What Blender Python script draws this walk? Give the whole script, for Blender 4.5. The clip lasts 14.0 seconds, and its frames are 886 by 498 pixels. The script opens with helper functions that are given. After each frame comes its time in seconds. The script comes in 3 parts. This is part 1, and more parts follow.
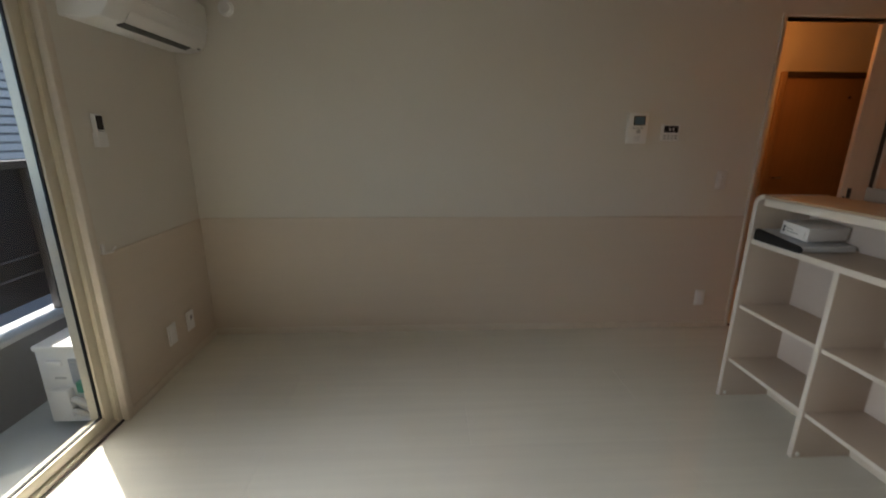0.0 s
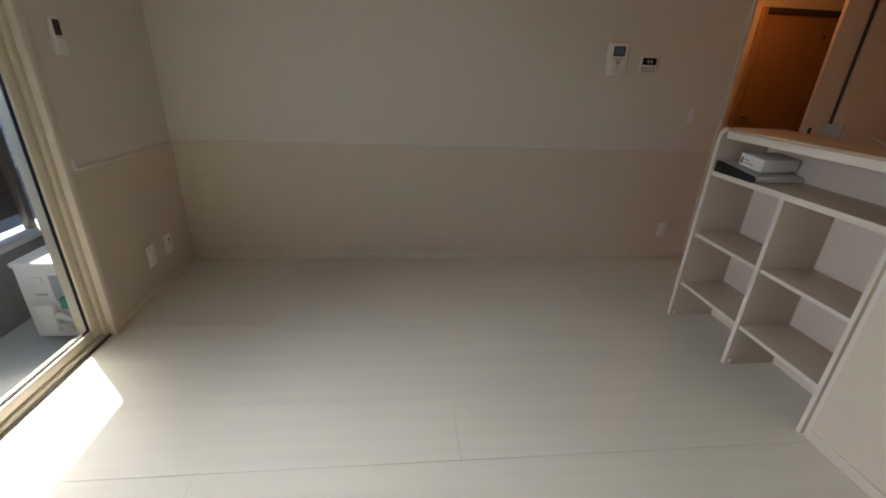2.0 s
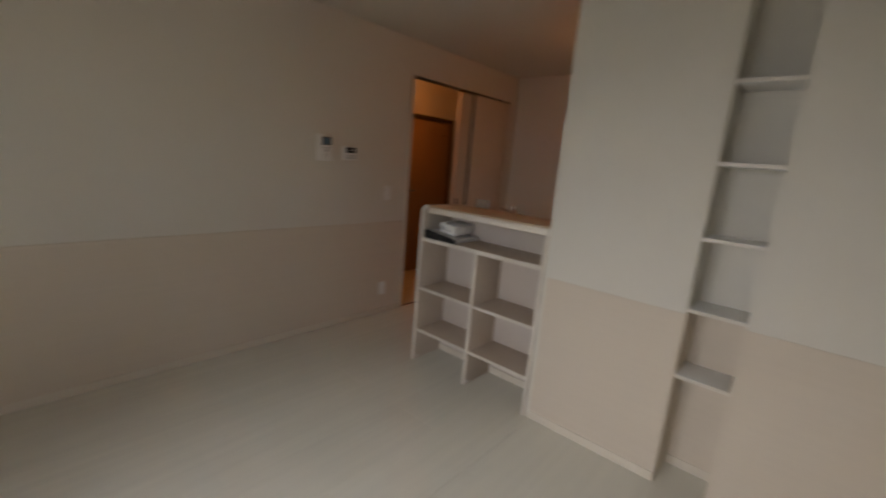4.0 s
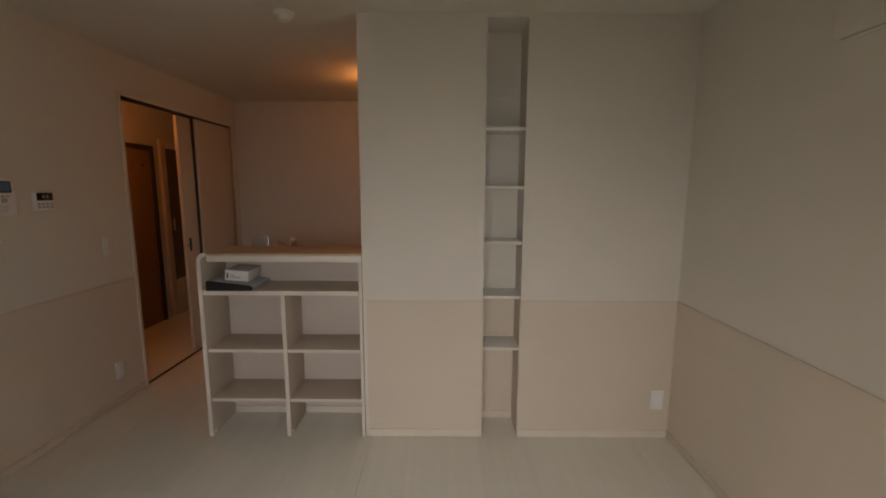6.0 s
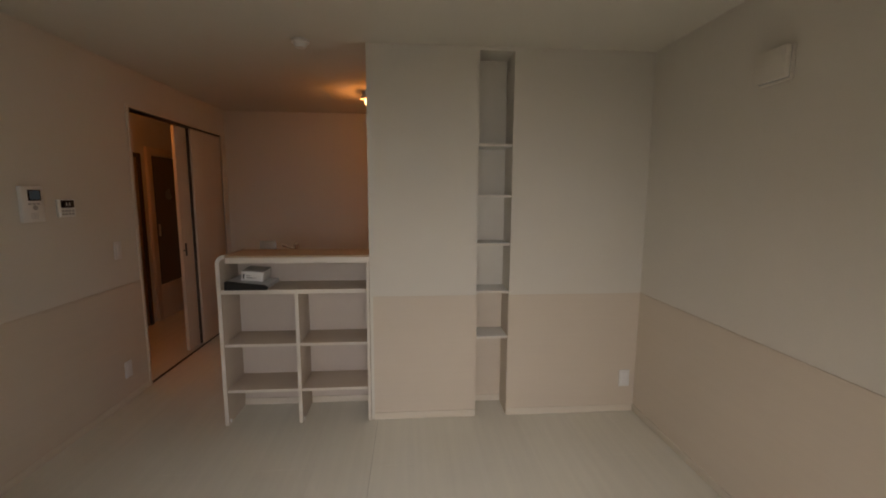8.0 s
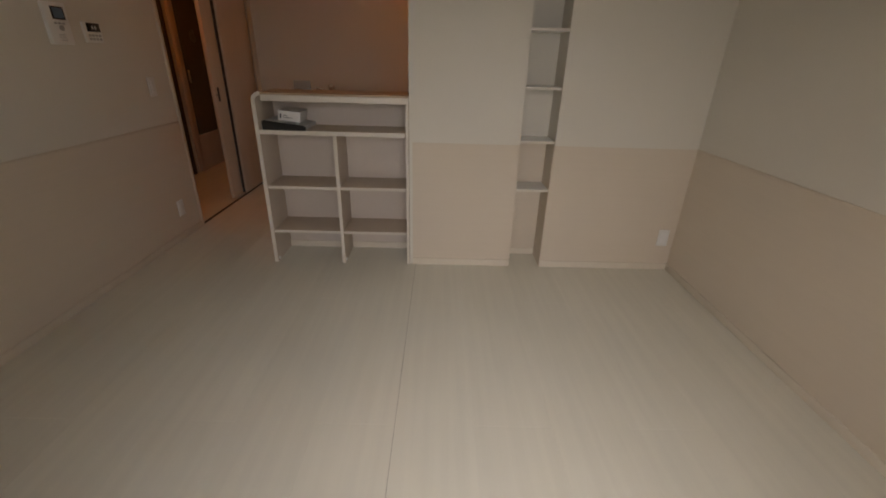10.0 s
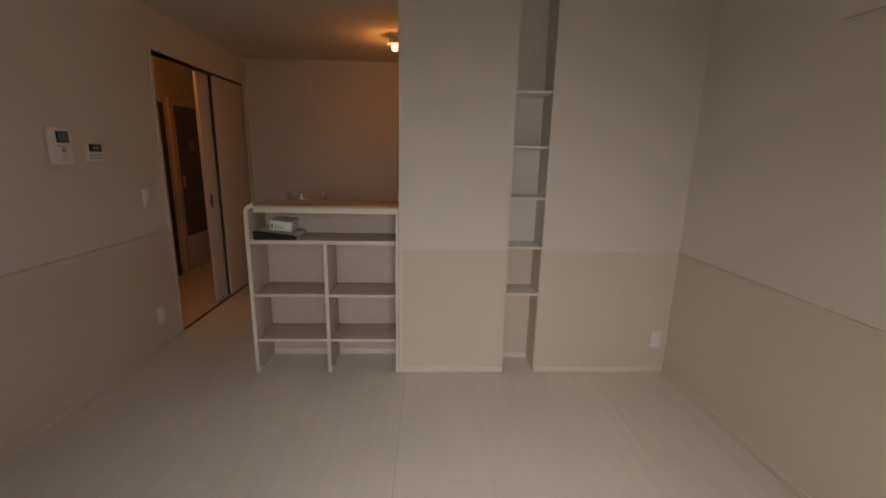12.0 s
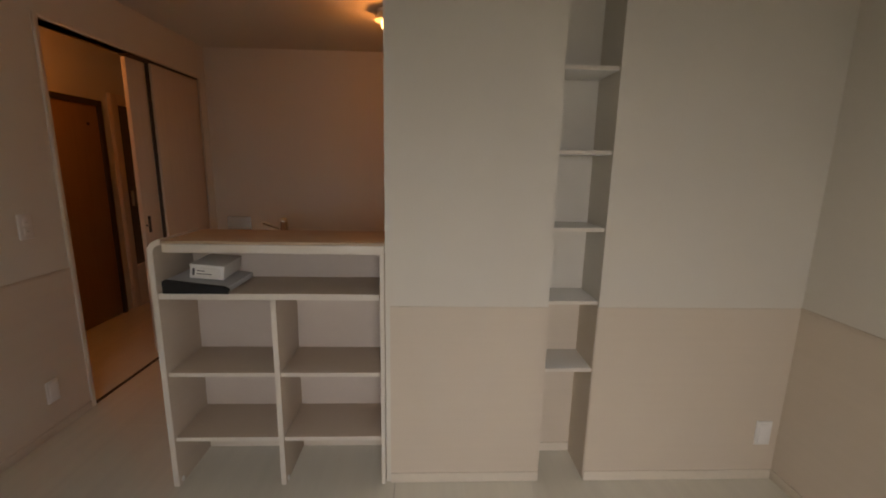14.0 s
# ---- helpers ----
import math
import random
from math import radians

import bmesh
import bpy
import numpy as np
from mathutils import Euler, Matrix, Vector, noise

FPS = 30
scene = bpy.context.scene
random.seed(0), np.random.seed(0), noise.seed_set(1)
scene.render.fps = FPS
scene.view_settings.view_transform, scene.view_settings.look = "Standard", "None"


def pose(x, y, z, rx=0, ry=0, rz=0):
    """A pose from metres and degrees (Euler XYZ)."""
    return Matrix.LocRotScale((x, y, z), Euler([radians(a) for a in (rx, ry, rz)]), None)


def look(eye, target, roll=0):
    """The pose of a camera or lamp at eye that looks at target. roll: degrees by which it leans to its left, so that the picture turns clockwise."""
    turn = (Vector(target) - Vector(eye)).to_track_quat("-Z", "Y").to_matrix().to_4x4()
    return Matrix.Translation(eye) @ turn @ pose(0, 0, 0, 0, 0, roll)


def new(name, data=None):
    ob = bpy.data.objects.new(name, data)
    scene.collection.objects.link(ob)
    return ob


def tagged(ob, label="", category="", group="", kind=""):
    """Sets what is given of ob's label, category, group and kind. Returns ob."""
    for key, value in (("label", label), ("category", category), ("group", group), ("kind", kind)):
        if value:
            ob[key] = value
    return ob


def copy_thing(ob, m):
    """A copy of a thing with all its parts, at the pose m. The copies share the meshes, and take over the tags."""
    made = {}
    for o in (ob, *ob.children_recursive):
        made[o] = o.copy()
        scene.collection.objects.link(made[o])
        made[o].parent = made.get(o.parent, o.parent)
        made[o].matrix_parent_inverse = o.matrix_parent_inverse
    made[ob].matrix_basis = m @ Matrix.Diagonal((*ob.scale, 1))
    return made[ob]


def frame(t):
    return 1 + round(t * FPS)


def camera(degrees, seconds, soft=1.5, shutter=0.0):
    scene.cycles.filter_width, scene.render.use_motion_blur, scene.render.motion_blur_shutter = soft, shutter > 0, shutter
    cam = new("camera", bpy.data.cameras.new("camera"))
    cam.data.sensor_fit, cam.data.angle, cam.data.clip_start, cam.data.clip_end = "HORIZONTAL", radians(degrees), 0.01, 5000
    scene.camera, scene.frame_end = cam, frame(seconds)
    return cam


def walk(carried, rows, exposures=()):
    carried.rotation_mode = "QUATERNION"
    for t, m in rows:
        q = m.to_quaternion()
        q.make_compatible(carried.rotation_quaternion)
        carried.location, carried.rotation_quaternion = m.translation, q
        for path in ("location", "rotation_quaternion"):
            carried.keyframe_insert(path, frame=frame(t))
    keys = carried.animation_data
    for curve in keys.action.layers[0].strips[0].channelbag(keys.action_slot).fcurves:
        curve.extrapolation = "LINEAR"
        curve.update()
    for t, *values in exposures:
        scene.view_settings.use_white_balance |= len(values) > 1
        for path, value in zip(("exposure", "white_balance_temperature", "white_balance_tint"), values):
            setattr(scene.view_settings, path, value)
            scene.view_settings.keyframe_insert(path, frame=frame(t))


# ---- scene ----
cam = camera(93.0, 14.0, soft=1.8, shutter=0.5)
PATH = [
    (0, (-0.198, -0.036, 1.344), (-0.105, 1.892, 0.819), 0.3),
    (0.5, (-0.162, -0.099, 1.312), (-0.047, 1.776, 0.627), -0.6),
    (1, (-0.154, -0.146, 1.278), (-0.008, 1.661, 0.432), 0.9),
    (1.5, (-0.202, -0.167, 1.284), (-0.01, 1.66, 0.493), 1.7),
    (2, (-0.21, -0.135, 1.292), (-0.006, 1.692, 0.504), 2.4),
    (2.5, (-0.245, -0.109, 1.267), (-0.002, 1.705, 0.459), 2.9),
    (3, (-0.417, -0.1, 1.286), (0.227, 1.673, 0.622), 5.6),
    (3.5, (-0.477, -0.079, 1.342), (0.5, 1.599, 0.864), 4.6),
    (4, (-0.575, -0.017, 1.364), (0.905, 1.265, 0.955), 4.8),
    (4.2, (-0.634, -0.007, 1.388), (1.033, 1.028, 1.002), 3.4),
    (6.3, (-0.936, 0.59, 1.436), (1.042, 0.571, 1.14), 0.2),
    (6.5, (-0.978, 0.621, 1.438), (0.997, 0.583, 1.123), 0.0),
    (7, (-1.111, 0.706, 1.436), (0.85, 0.528, 1.087), -0.2),
    (7.5, (-1.207, 0.752, 1.41), (0.757, 0.655, 1.043), 3.2),
    (8, (-1.195, 0.727, 1.451), (0.782, 0.57, 1.193), 0.3),
    (8.5, (-1.192, 0.747, 1.357), (0.738, 0.689, 0.837), -0.5),
    (8.7, (-1.193, 0.736, 1.277), (0.613, 0.726, 0.418), 1.4),
    (10.8, (-1.139, 0.816, 1.298), (0.727, 0.745, 0.582), 2.3),
    (11, (-1.125, 0.81, 1.349), (0.799, 0.706, 0.812), 1.6),
    (11.5, (-1.127, 0.816, 1.386), (0.819, 0.731, 0.933), 1.9),
    (12, (-1.12, 0.814, 1.383), (0.83, 0.732, 0.949), 1.2),
    (12.5, (-0.993, 0.795, 1.361), (0.968, 0.727, 0.974), -0.2),
    (13, (-0.696, 0.749, 1.388), (1.273, 0.741, 1.037), 0.0),
    (13.5, (-0.447, 0.783, 1.368), (1.523, 0.732, 1.026), 0.8),
    (14, (-0.243, 0.815, 1.379), (1.717, 0.734, 0.993), 1.1),
]
walk(cam, [(t, look(eye, target, roll)) for t, eye, target, roll in PATH],
     exposures=[(0, 1.82, 6600, 9), (0.5, 2.04, 6500, 9), (1.0, 2.06, 6600, 10), (1.5, 2.0, 6600, 11), (2.5, 1.9, 6700, 11), (3.0, 1.82, 6900, 12), (3.5, 1.8, 6900, 13),
                (4.2, 1.78, 7000, 14), (6.3, 1.62, 7600, 17), (12.5, 1.60, 7700, 17), (14, 1.72, 7700, 17)])

# ---- world, sun, lights ----
SUN_EL, SUN_DIR = radians(58), Vector((-0.71, 0.704, 0)).normalized()
world = bpy.data.worlds.new("sky")
scene.world = world
world.use_nodes = True
wn = world.node_tree.nodes
sky = wn.new("ShaderNodeTexSky")
sky.sky_type, sky.sun_disc = "NISHITA", False
sky.sun_elevation, sky.sun_rotation = SUN_EL, radians(-45)
wn["Background"].inputs[1].default_value = 0.15
world.node_tree.links.new(sky.outputs[0], wn["Background"].inputs[0])

sun = new("sun", bpy.data.lights.new("sun", "SUN"))
sun.data.energy, sun.data.angle, sun.data.color = 2.6, radians(0.53), (1, 0.95, 0.88)
to_sun = SUN_DIR * math.cos(SUN_EL) + Vector((0, 0, math.sin(SUN_EL)))
sun.matrix_world = look(to_sun * 20, (0, 0, 0))


def lamp(name, place, power, colour, size):
    ob = new(name, bpy.data.lights.new(name, "POINT"))
    ob.data.energy, ob.data.color, ob.data.shadow_soft_size = power, colour, size
    ob.location = place
    return ob


# skylight that comes in by the window
daylight = new("daylight", bpy.data.lights.new("daylight", "AREA"))
daylight.data.shape, daylight.data.size, daylight.data.size_y = "RECTANGLE", 1.10, 0.90
daylight.data.energy, daylight.data.color, daylight.data.spread = 2.5, (0.90, 0.94, 1.0), radians(95)
daylight.matrix_world = look((-1.66, 0.66, 1.36), (0, 0.48, 0.24))

KITCHEN_LAMP, HALL_LAMP = (2.60, 1.085, 2.235), (2.45, 3.15, 2.18)
lamp("kitchen_bulb", (KITCHEN_LAMP[0], KITCHEN_LAMP[1], KITCHEN_LAMP[2] - 0.05), 1.0, (1, 0.36, 0.09), 0.025)
lamp("hall_bulb", (HALL_LAMP[0], HALL_LAMP[1], HALL_LAMP[2] - 0.1), 1.05, (1, 0.33, 0.07), 0.04)


# ---- materials ----
def material(name, colour, rough=0.5, metal=0.0, grain=None, spots=0.0, bump=0.0, scale=40.0, vary=0.0, spec=0.5, coat=0.0):
    """grain: (x, y, z) stretch of the streaks; spots: how far large patches shift the colour."""
    m = bpy.data.materials.new(name)
    m.use_nodes = True
    n, l = m.node_tree.nodes, m.node_tree.links
    b = n["Principled BSDF"]
    b.inputs["Roughness"].default_value, b.inputs["Metallic"].default_value = rough, metal
    b.inputs["Specular IOR Level"].default_value = spec
    b.inputs["Coat Weight"].default_value = coat
    b.inputs["Base Color"].default_value = (*colour, 1)
    geo = n.new("ShaderNodeNewGeometry")
    mp = n.new("ShaderNodeMapping")
    l.new(geo.outputs["Position"], mp.inputs["Vector"])
    if grain:
        mp.inputs["Scale"].default_value = grain
    fine = n.new("ShaderNodeTexNoise")
    fine.inputs["Scale"].default_value, fine.inputs["Detail"].default_value = scale, 6
    l.new(mp.outputs[0], fine.inputs["Vector"])
    big = n.new("ShaderNodeTexNoise")
    big.inputs["Scale"].default_value, big.inputs["Detail"].default_value = 1.7, 3
    l.new(geo.outputs["Position"], big.inputs["Vector"])
    if spots or vary:
        mix = n.new("ShaderNodeMath")
        mix.operation = "MULTIPLY_ADD"
        l.new(fine.outputs[0], mix.inputs[0])
        mix.inputs[1].default_value = spots * 1.6
        mix.inputs[2].default_value = 1 - spots * 0.8
        mix2 = n.new("ShaderNodeMath")
        mix2.operation = "MULTIPLY_ADD"
        l.new(big.outputs[0], mix2.inputs[0])
        mix2.inputs[1].default_value = spots
        mix2.inputs[2].default_value = -spots * 0.5
        add = n.new("ShaderNodeMath")
        l.new(mix.outputs[0], add.inputs[0])
        l.new(mix2.outputs[0], add.inputs[1])
        last = add
        if vary:
            info = n.new("ShaderNodeObjectInfo")
            v = n.new("ShaderNodeMath")
            v.operation = "MULTIPLY_ADD"
            l.new(info.outputs["Random"], v.inputs[0])
            v.inputs[1].default_value = vary
            l.new(add.outputs[0], v.inputs[2])
            last = v
        hsv = n.new("ShaderNodeHueSaturation")
        hsv.inputs["Color"].default_value = (*colour, 1)
        l.new(last.outputs[0], hsv.inputs["Value"])
        l.new(hsv.outputs[0], b.inputs["Base Color"])
        rr = n.new("ShaderNodeMapRange")
        rr.inputs["To Min"].default_value, rr.inputs["To Max"].default_value = max(0.02, rough - 0.08), min(1, rough + 0.08)
        l.new(big.outputs[0], rr.inputs["Value"])
        l.new(rr.outputs[0], b.inputs["Roughness"])
    if bump:
        bp = n.new("ShaderNodeBump")
        bp.inputs["Strength"].default_value, bp.inputs["Distance"].default_value = bump, 0.002
        l.new(fine.outputs[0], bp.inputs["Height"])
        l.new(bp.outputs[0], b.inputs["Normal"])
    return m


def glowing(name, colour, strength):
    m = bpy.data.materials.new(name)
    m.use_nodes = True
    b = m.node_tree.nodes["Principled BSDF"]
    b.inputs["Base Color"].default_value = (*colour, 1)
    b.inputs["Emission Color"].default_value = (*colour, 1)
    b.inputs["Emission Strength"].default_value = strength
    return m


def clear_glass():
    m = bpy.data.materials.new("window_glass")
    m.use_nodes = True
    b = m.node_tree.nodes["Principled BSDF"]
    b.inputs["Base Color"].default_value = (0.97, 0.99, 0.985, 1)
    b.inputs["Transmission Weight"].default_value = 1.0
    b.inputs["Roughness"].default_value = 0.0
    b.inputs["IOR"].default_value = 1.45
    return m


PAPER = material("white_wallpaper", (0.71, 0.672, 0.60), 0.85, spots=0.035, bump=0.35, scale=260, spec=0.25)
CEIL = material("ceiling_paper", (0.68, 0.65, 0.575), 0.9, spots=0.03, bump=0.3, scale=220, spec=0.2)
WAINX = material("pale_wood_paper_x", (0.67, 0.585, 0.485), 0.7, grain=(0.03, 1, 1), spots=0.032, bump=0.07, scale=48, spec=0.3)
WAINY = material("pale_wood_paper_y", (0.67, 0.585, 0.485), 0.7, grain=(1, 0.03, 1), spots=0.032, bump=0.07, scale=48, spec=0.3)
TRIM = material("cream_trim", (0.71, 0.64, 0.54), 0.5, spots=0.05, bump=0.08, scale=60)
PLANK = material("whitewashed_floor", (0.73, 0.705, 0.615), 0.36, grain=(0.04, 1, 1), spots=0.10, bump=0.05, scale=24, vary=0.025, spec=0.45)
GAP = material("floor_joint", (0.34, 0.30, 0.26), 0.8)
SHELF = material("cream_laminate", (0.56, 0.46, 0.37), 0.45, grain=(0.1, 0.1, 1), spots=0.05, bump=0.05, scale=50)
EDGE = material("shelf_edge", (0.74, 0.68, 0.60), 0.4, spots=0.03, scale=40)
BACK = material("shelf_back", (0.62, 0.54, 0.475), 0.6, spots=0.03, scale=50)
TOPWOOD = material("pale_oak_top", (0.50, 0.37, 0.25), 0.4, grain=(1, 0.05, 1), spots=0.14, bump=0.06, scale=45)
SLIDE = material("pale_wood_sliding_door", (0.66, 0.55, 0.44), 0.5, grain=(1, 1, 0.05), spots=0.10, bump=0.06, scale=50)
HALLDOOR = material("brown_wood_door", (0.37, 0.225, 0.12), 0.45, grain=(1, 1, 0.05), spots=0.16, bump=0.06, scale=45)
DARKWOOD = material("dark_frame", (0.055, 0.04, 0.03), 0.45, spots=0.1, scale=50)
JAMB = material("brown_jamb", (0.42, 0.28, 0.17), 0.5, grain=(1, 1, 0.06), spots=0.1, scale=50)
PLASTIC = material("white_plastic", (0.80, 0.79, 0.76), 0.35, spots=0.02, scale=30)
DARKP = material("dark_plastic", (0.02, 0.02, 0.022), 0.3, spots=0.05, scale=60)
SCREEN = material("dark_screen", (0.015, 0.018, 0.022), 0.12)
LCD = material("blue_grey_lcd", (0.10, 0.17, 0.24), 0.2)
GREYP = material("grey_button", (0.42, 0.42, 0.41), 0.4)
CREAMAL = material("cream_aluminium", (0.66, 0.60, 0.47), 0.42, spots=0.05, bump=0.03, scale=30)
RUBBER = material("black_gasket", (0.012, 0.012, 0.013), 0.6)
STEEL = material("bright_rail", (0.75, 0.75, 0.74), 0.25, metal=1.0)
CHROME = material("chrome", (0.88, 0.88, 0.88), 0.08, metal=1.0)
GLASS = clear_glass()
BINDER = material("pale_grey_binder", (0.62, 0.63, 0.64), 0.4, spots=0.03, scale=60)
BLACKC = material("black_cloth", (0.008, 0.008, 0.009), 0.7, spots=0.1, scale=200)
CARD = material("white_card", (0.82, 0.81, 0.79), 0.6, spots=0.02, scale=80)
INK = material("print_ink", (0.05, 0.05, 0.06), 0.6)
WORKTOP = material("steel_worktop", (0.55, 0.55, 0.54), 0.3, metal=1.0, spots=0.04, scale=50)
CABFACE = material("kitchen_cabinet_face", (0.68, 0.60, 0.50), 0.4, spots=0.05, scale=40)
SPLASH = material("white_splash_panel", (0.34, 0.285, 0.24), 0.18, spots=0.01, scale=20)
BALC = material("balcony_sheet", (0.48, 0.53, 0.55), 0.6, spots=0.12, bump=0.2, scale=90)
PARAPET = material("dark_grey_render", (0.17, 0.17, 0.178), 0.8, spots=0.5, bump=0.8, scale=38)
CAP = material("light_stone_cap", (0.55, 0.55, 0.54), 0.7, spots=0.1, scale=40)
FENCE = material("charcoal_panel", (0.011, 0.013, 0.021), 0.45, spots=0.08, scale=30)
POST = material("bronze_post", (0.10, 0.09, 0.085), 0.4, metal=0.4)
TILE = material("slate_tile", (0.115, 0.115, 0.13), 0.55, spots=0.25, bump=0.3, scale=50, vary=0.12)
MORTAR = material("tile_mortar", (0.06, 0.06, 0.065), 0.9, spots=0.1, scale=80)
UNIT = material("outdoor_unit_paint", (0.78, 0.77, 0.74), 0.45, spots=0.04, scale=30)
TAPE = material("green_tape", (0.05, 0.30, 0.20), 0.5, spots=0.05, scale=60)
PIPE = material("pipe_wrap", (0.66, 0.64, 0.58), 0.6, spots=0.08, bump=0.3, scale=80)
LABELM = material("grey_label", (0.36, 0.39, 0.43), 0.5)
SIDING = material("pale_siding", (0.30, 0.29, 0.285), 0.7, spots=0.06, scale=30)
SIDEGAP = material("siding_shadow_gap", (0.10, 0.10, 0.11), 0.8)
ROOFM = material("dark_roof", (0.07, 0.07, 0.075), 0.7, spots=0.15, scale=20)
ASPHALT = material("asphalt", (0.055, 0.055, 0.057), 0.9, spots=0.25, bump=0.5, scale=60)
DARKGLASS = material("dark_figured_glass", (0.13, 0.105, 0.08), 0.25, spots=0.2, bump=0.3, scale=90)
BULB = glowing("warm_bulb", (1, 0.62, 0.28), 1.8)
HALLBULB = glowing("warm_hall_bulb", (1, 0.55, 0.2), 0.5)
REDM = material("red_paint", (0.5, 0.03, 0.03), 0.4)


# ---- shapes ----
def add_box(bm, lo, hi, bevel=0.0, segments=2):
    made = bmesh.ops.create_cube(bm, size=1.0)["verts"]
    for v in made:
        v.co = Vector([lo[i] + (v.co[i] + 0.5) * (hi[i] - lo[i]) for i in range(3)])
    if bevel:
        edges = list({e for v in made for e in v.link_edges})
        bmesh.ops.bevel(bm, geom=edges, offset=bevel, segments=segments, profile=0.5, affect="EDGES")


def add_tube(bm, a, b, r1, r2=None, seg=20):
    a, b = Vector(a), Vector(b)
    turn = (b - a).to_track_quat("Z", "Y").to_matrix().to_4x4()
    bmesh.ops.create_cone(bm, cap_ends=True, segments=seg, radius1=r1, radius2=r1 if r2 is None else r2, depth=(b - a).length,
                          matrix=Matrix.Translation((a + b) / 2) @ turn)


def add_profile(bm, points, axis, lo, hi, bevel=0.0):
    """A closed outline, in the two other axes, drawn out along axis."""
    def put(p, q):
        c = list(p)
        c.insert(axis, q)
        return c
    one = [bm.verts.new(put(p, lo)) for p in points]
    two = [bm.verts.new(put(p, hi)) for p in points]
    faces = [bm.faces.new(one), bm.faces.new(two)]
    for i in range(len(points)):
        j = (i + 1) % len(points)
        faces.append(bm.faces.new((one[i], one[j], two[j], two[i])))
    bmesh.ops.recalc_face_normals(bm, faces=faces)
    if bevel:
        edges = list({e for f in faces[:2] for e in f.edges})
        bmesh.ops.bevel(bm, geom=edges, offset=bevel, segments=2, profile=0.5, affect="EDGES")


def finish(name, bm, mat, parent=None, base=(0, 0, 0), smooth=False):
    bmesh.ops.translate(bm, verts=bm.verts, vec=-Vector(base))
    me = bpy.data.meshes.new(name)
    bm.to_mesh(me)
    bm.free()
    me.materials.append(mat)
    if smooth:
        for p in me.polygons:
            p.use_smooth = True
        me.set_sharp_from_angle(angle=radians(35))
    ob = new(name, me)
    if parent:
        ob.parent = parent
    else:
        ob.location = base
    return ob


def boxes(name, items, mat, parent=None, base=(0, 0, 0), bevel=0.0):
    bm = bmesh.new()
    for lo, hi in items:
        add_box(bm, lo, hi, bevel)
    return finish(name, bm, mat, parent, base, smooth=bevel > 0)


def structure(name, items, mat, label, bevel=0.0, category=""):
    return tagged(boxes(name, items, mat, bevel=bevel), label, category or name.split("_")[0], kind="structure")


class Thing:
    """An Empty at its base, whose parts are given in world places."""

    def __init__(self, name, base, label, category, group="", kind=""):
        self.base = Vector(base)
        self.root = new(name)
        self.root.location = base
        self.root.empty_display_size = 0.05
        tagged(self.root, label, category, group, kind)

    def box(self, name, lo, hi, mat, bevel=0.0, under=None, label=""):
        return self.boxes(name, [(lo, hi)], mat, bevel, under, label)

    def boxes(self, name, items, mat, bevel=0.0, under=None, label=""):
        return tagged(boxes(name, items, mat, under or self.root, self.base, bevel), label)

    def mesh(self, name, bm, mat, under=None, label="", smooth=True):
        return tagged(finish(name, bm, mat, under or self.root, self.base, smooth), label)

    def tube(self, name, a, b, r, mat, r2=None, under=None, label=""):
        bm = bmesh.new()
        add_tube(bm, a, b, r, r2)
        return self.mesh(name, bm, mat, under, label)

    def bend(self, name, points, r, mat, label=""):
        """A round pipe along points."""
        cu = bpy.data.curves.new(name, "CURVE")
        cu.dimensions, cu.bevel_depth, cu.bevel_resolution, cu.use_fill_caps = "3D", r, 3, True
        sp = cu.splines.new("BEZIER")
        sp.bezier_points.add(len(points) - 1)
        for p, c in zip(sp.bezier_points, points):
            p.co = Vector(c) - self.base
            p.handle_left_type = p.handle_right_type = "AUTO"
        cu.materials.append(mat)
        ob = new(name, cu)
        ob.parent = self.root
        return tagged(ob, label)


# ---- the plan ----
XW, XP, XE = -1.637, 1.40, 3.60          # window wall, partition's front, kitchen's far wall
YS, YN, YH = -0.782, 2.70, 3.60           # south wall, north wall, the hall's far wall
H = 2.32                                 # ceiling
WZ = 0.815                               # wainscot's top
WIN_A, WIN_B, WIN_H = 0.06, 1.80, 2.02   # window opening
DOOR_A, DOOR_B, DOOR_H = 2.02, 3.48, 2.045
NICHE_A, NICHE_B, NICHE_X = 0.094, 0.305, 1.605
PEND, PBACK = 0.978, 1.66                # partition's free end and back
XHALL = 4.60

structure("wall_west", [((XW - 0.16, YS - 0.1, 0), (XW, WIN_A, H)), ((XW - 0.16, WIN_B, 0), (XW, YN, H)),
                        ((XW - 0.16, WIN_A, WIN_H), (XW, WIN_B, H))], PAPER, "white textured wallpaper wall with a balcony window")
structure("wall_north", [((XW - 0.16, YN, 0), (DOOR_A, YN + 0.1, H)), ((DOOR_B, YN, 0), (XHALL, YN + 0.1, H)),
                         ((DOOR_A, YN, DOOR_H), (DOOR_B, YN + 0.1, H))], PAPER, "white wallpaper wall with a sliding door opening")
structure("wall_south", [((XW, YS - 0.1, 0), (XE + 0.1, YS, H))], PAPER, "plain white textured wallpaper wall")
structure("wall_east", [((XE, YS, 0), (XE + 0.1, YN, H))], PAPER, "plain white wallpaper wall of the kitchen")
structure("wall_partition", [((XP, NICHE_B, 0), (PBACK, PEND, H)), ((XP, YS, 0), (PBACK, NICHE_A, H)),
                             ((NICHE_X, NICHE_A, 0), (PBACK, NICHE_B, H)), ((XP, NICHE_A, 2.30), (NICHE_X, NICHE_B, H))],
          PAPER, "white wallpaper partition with a tall narrow niche")
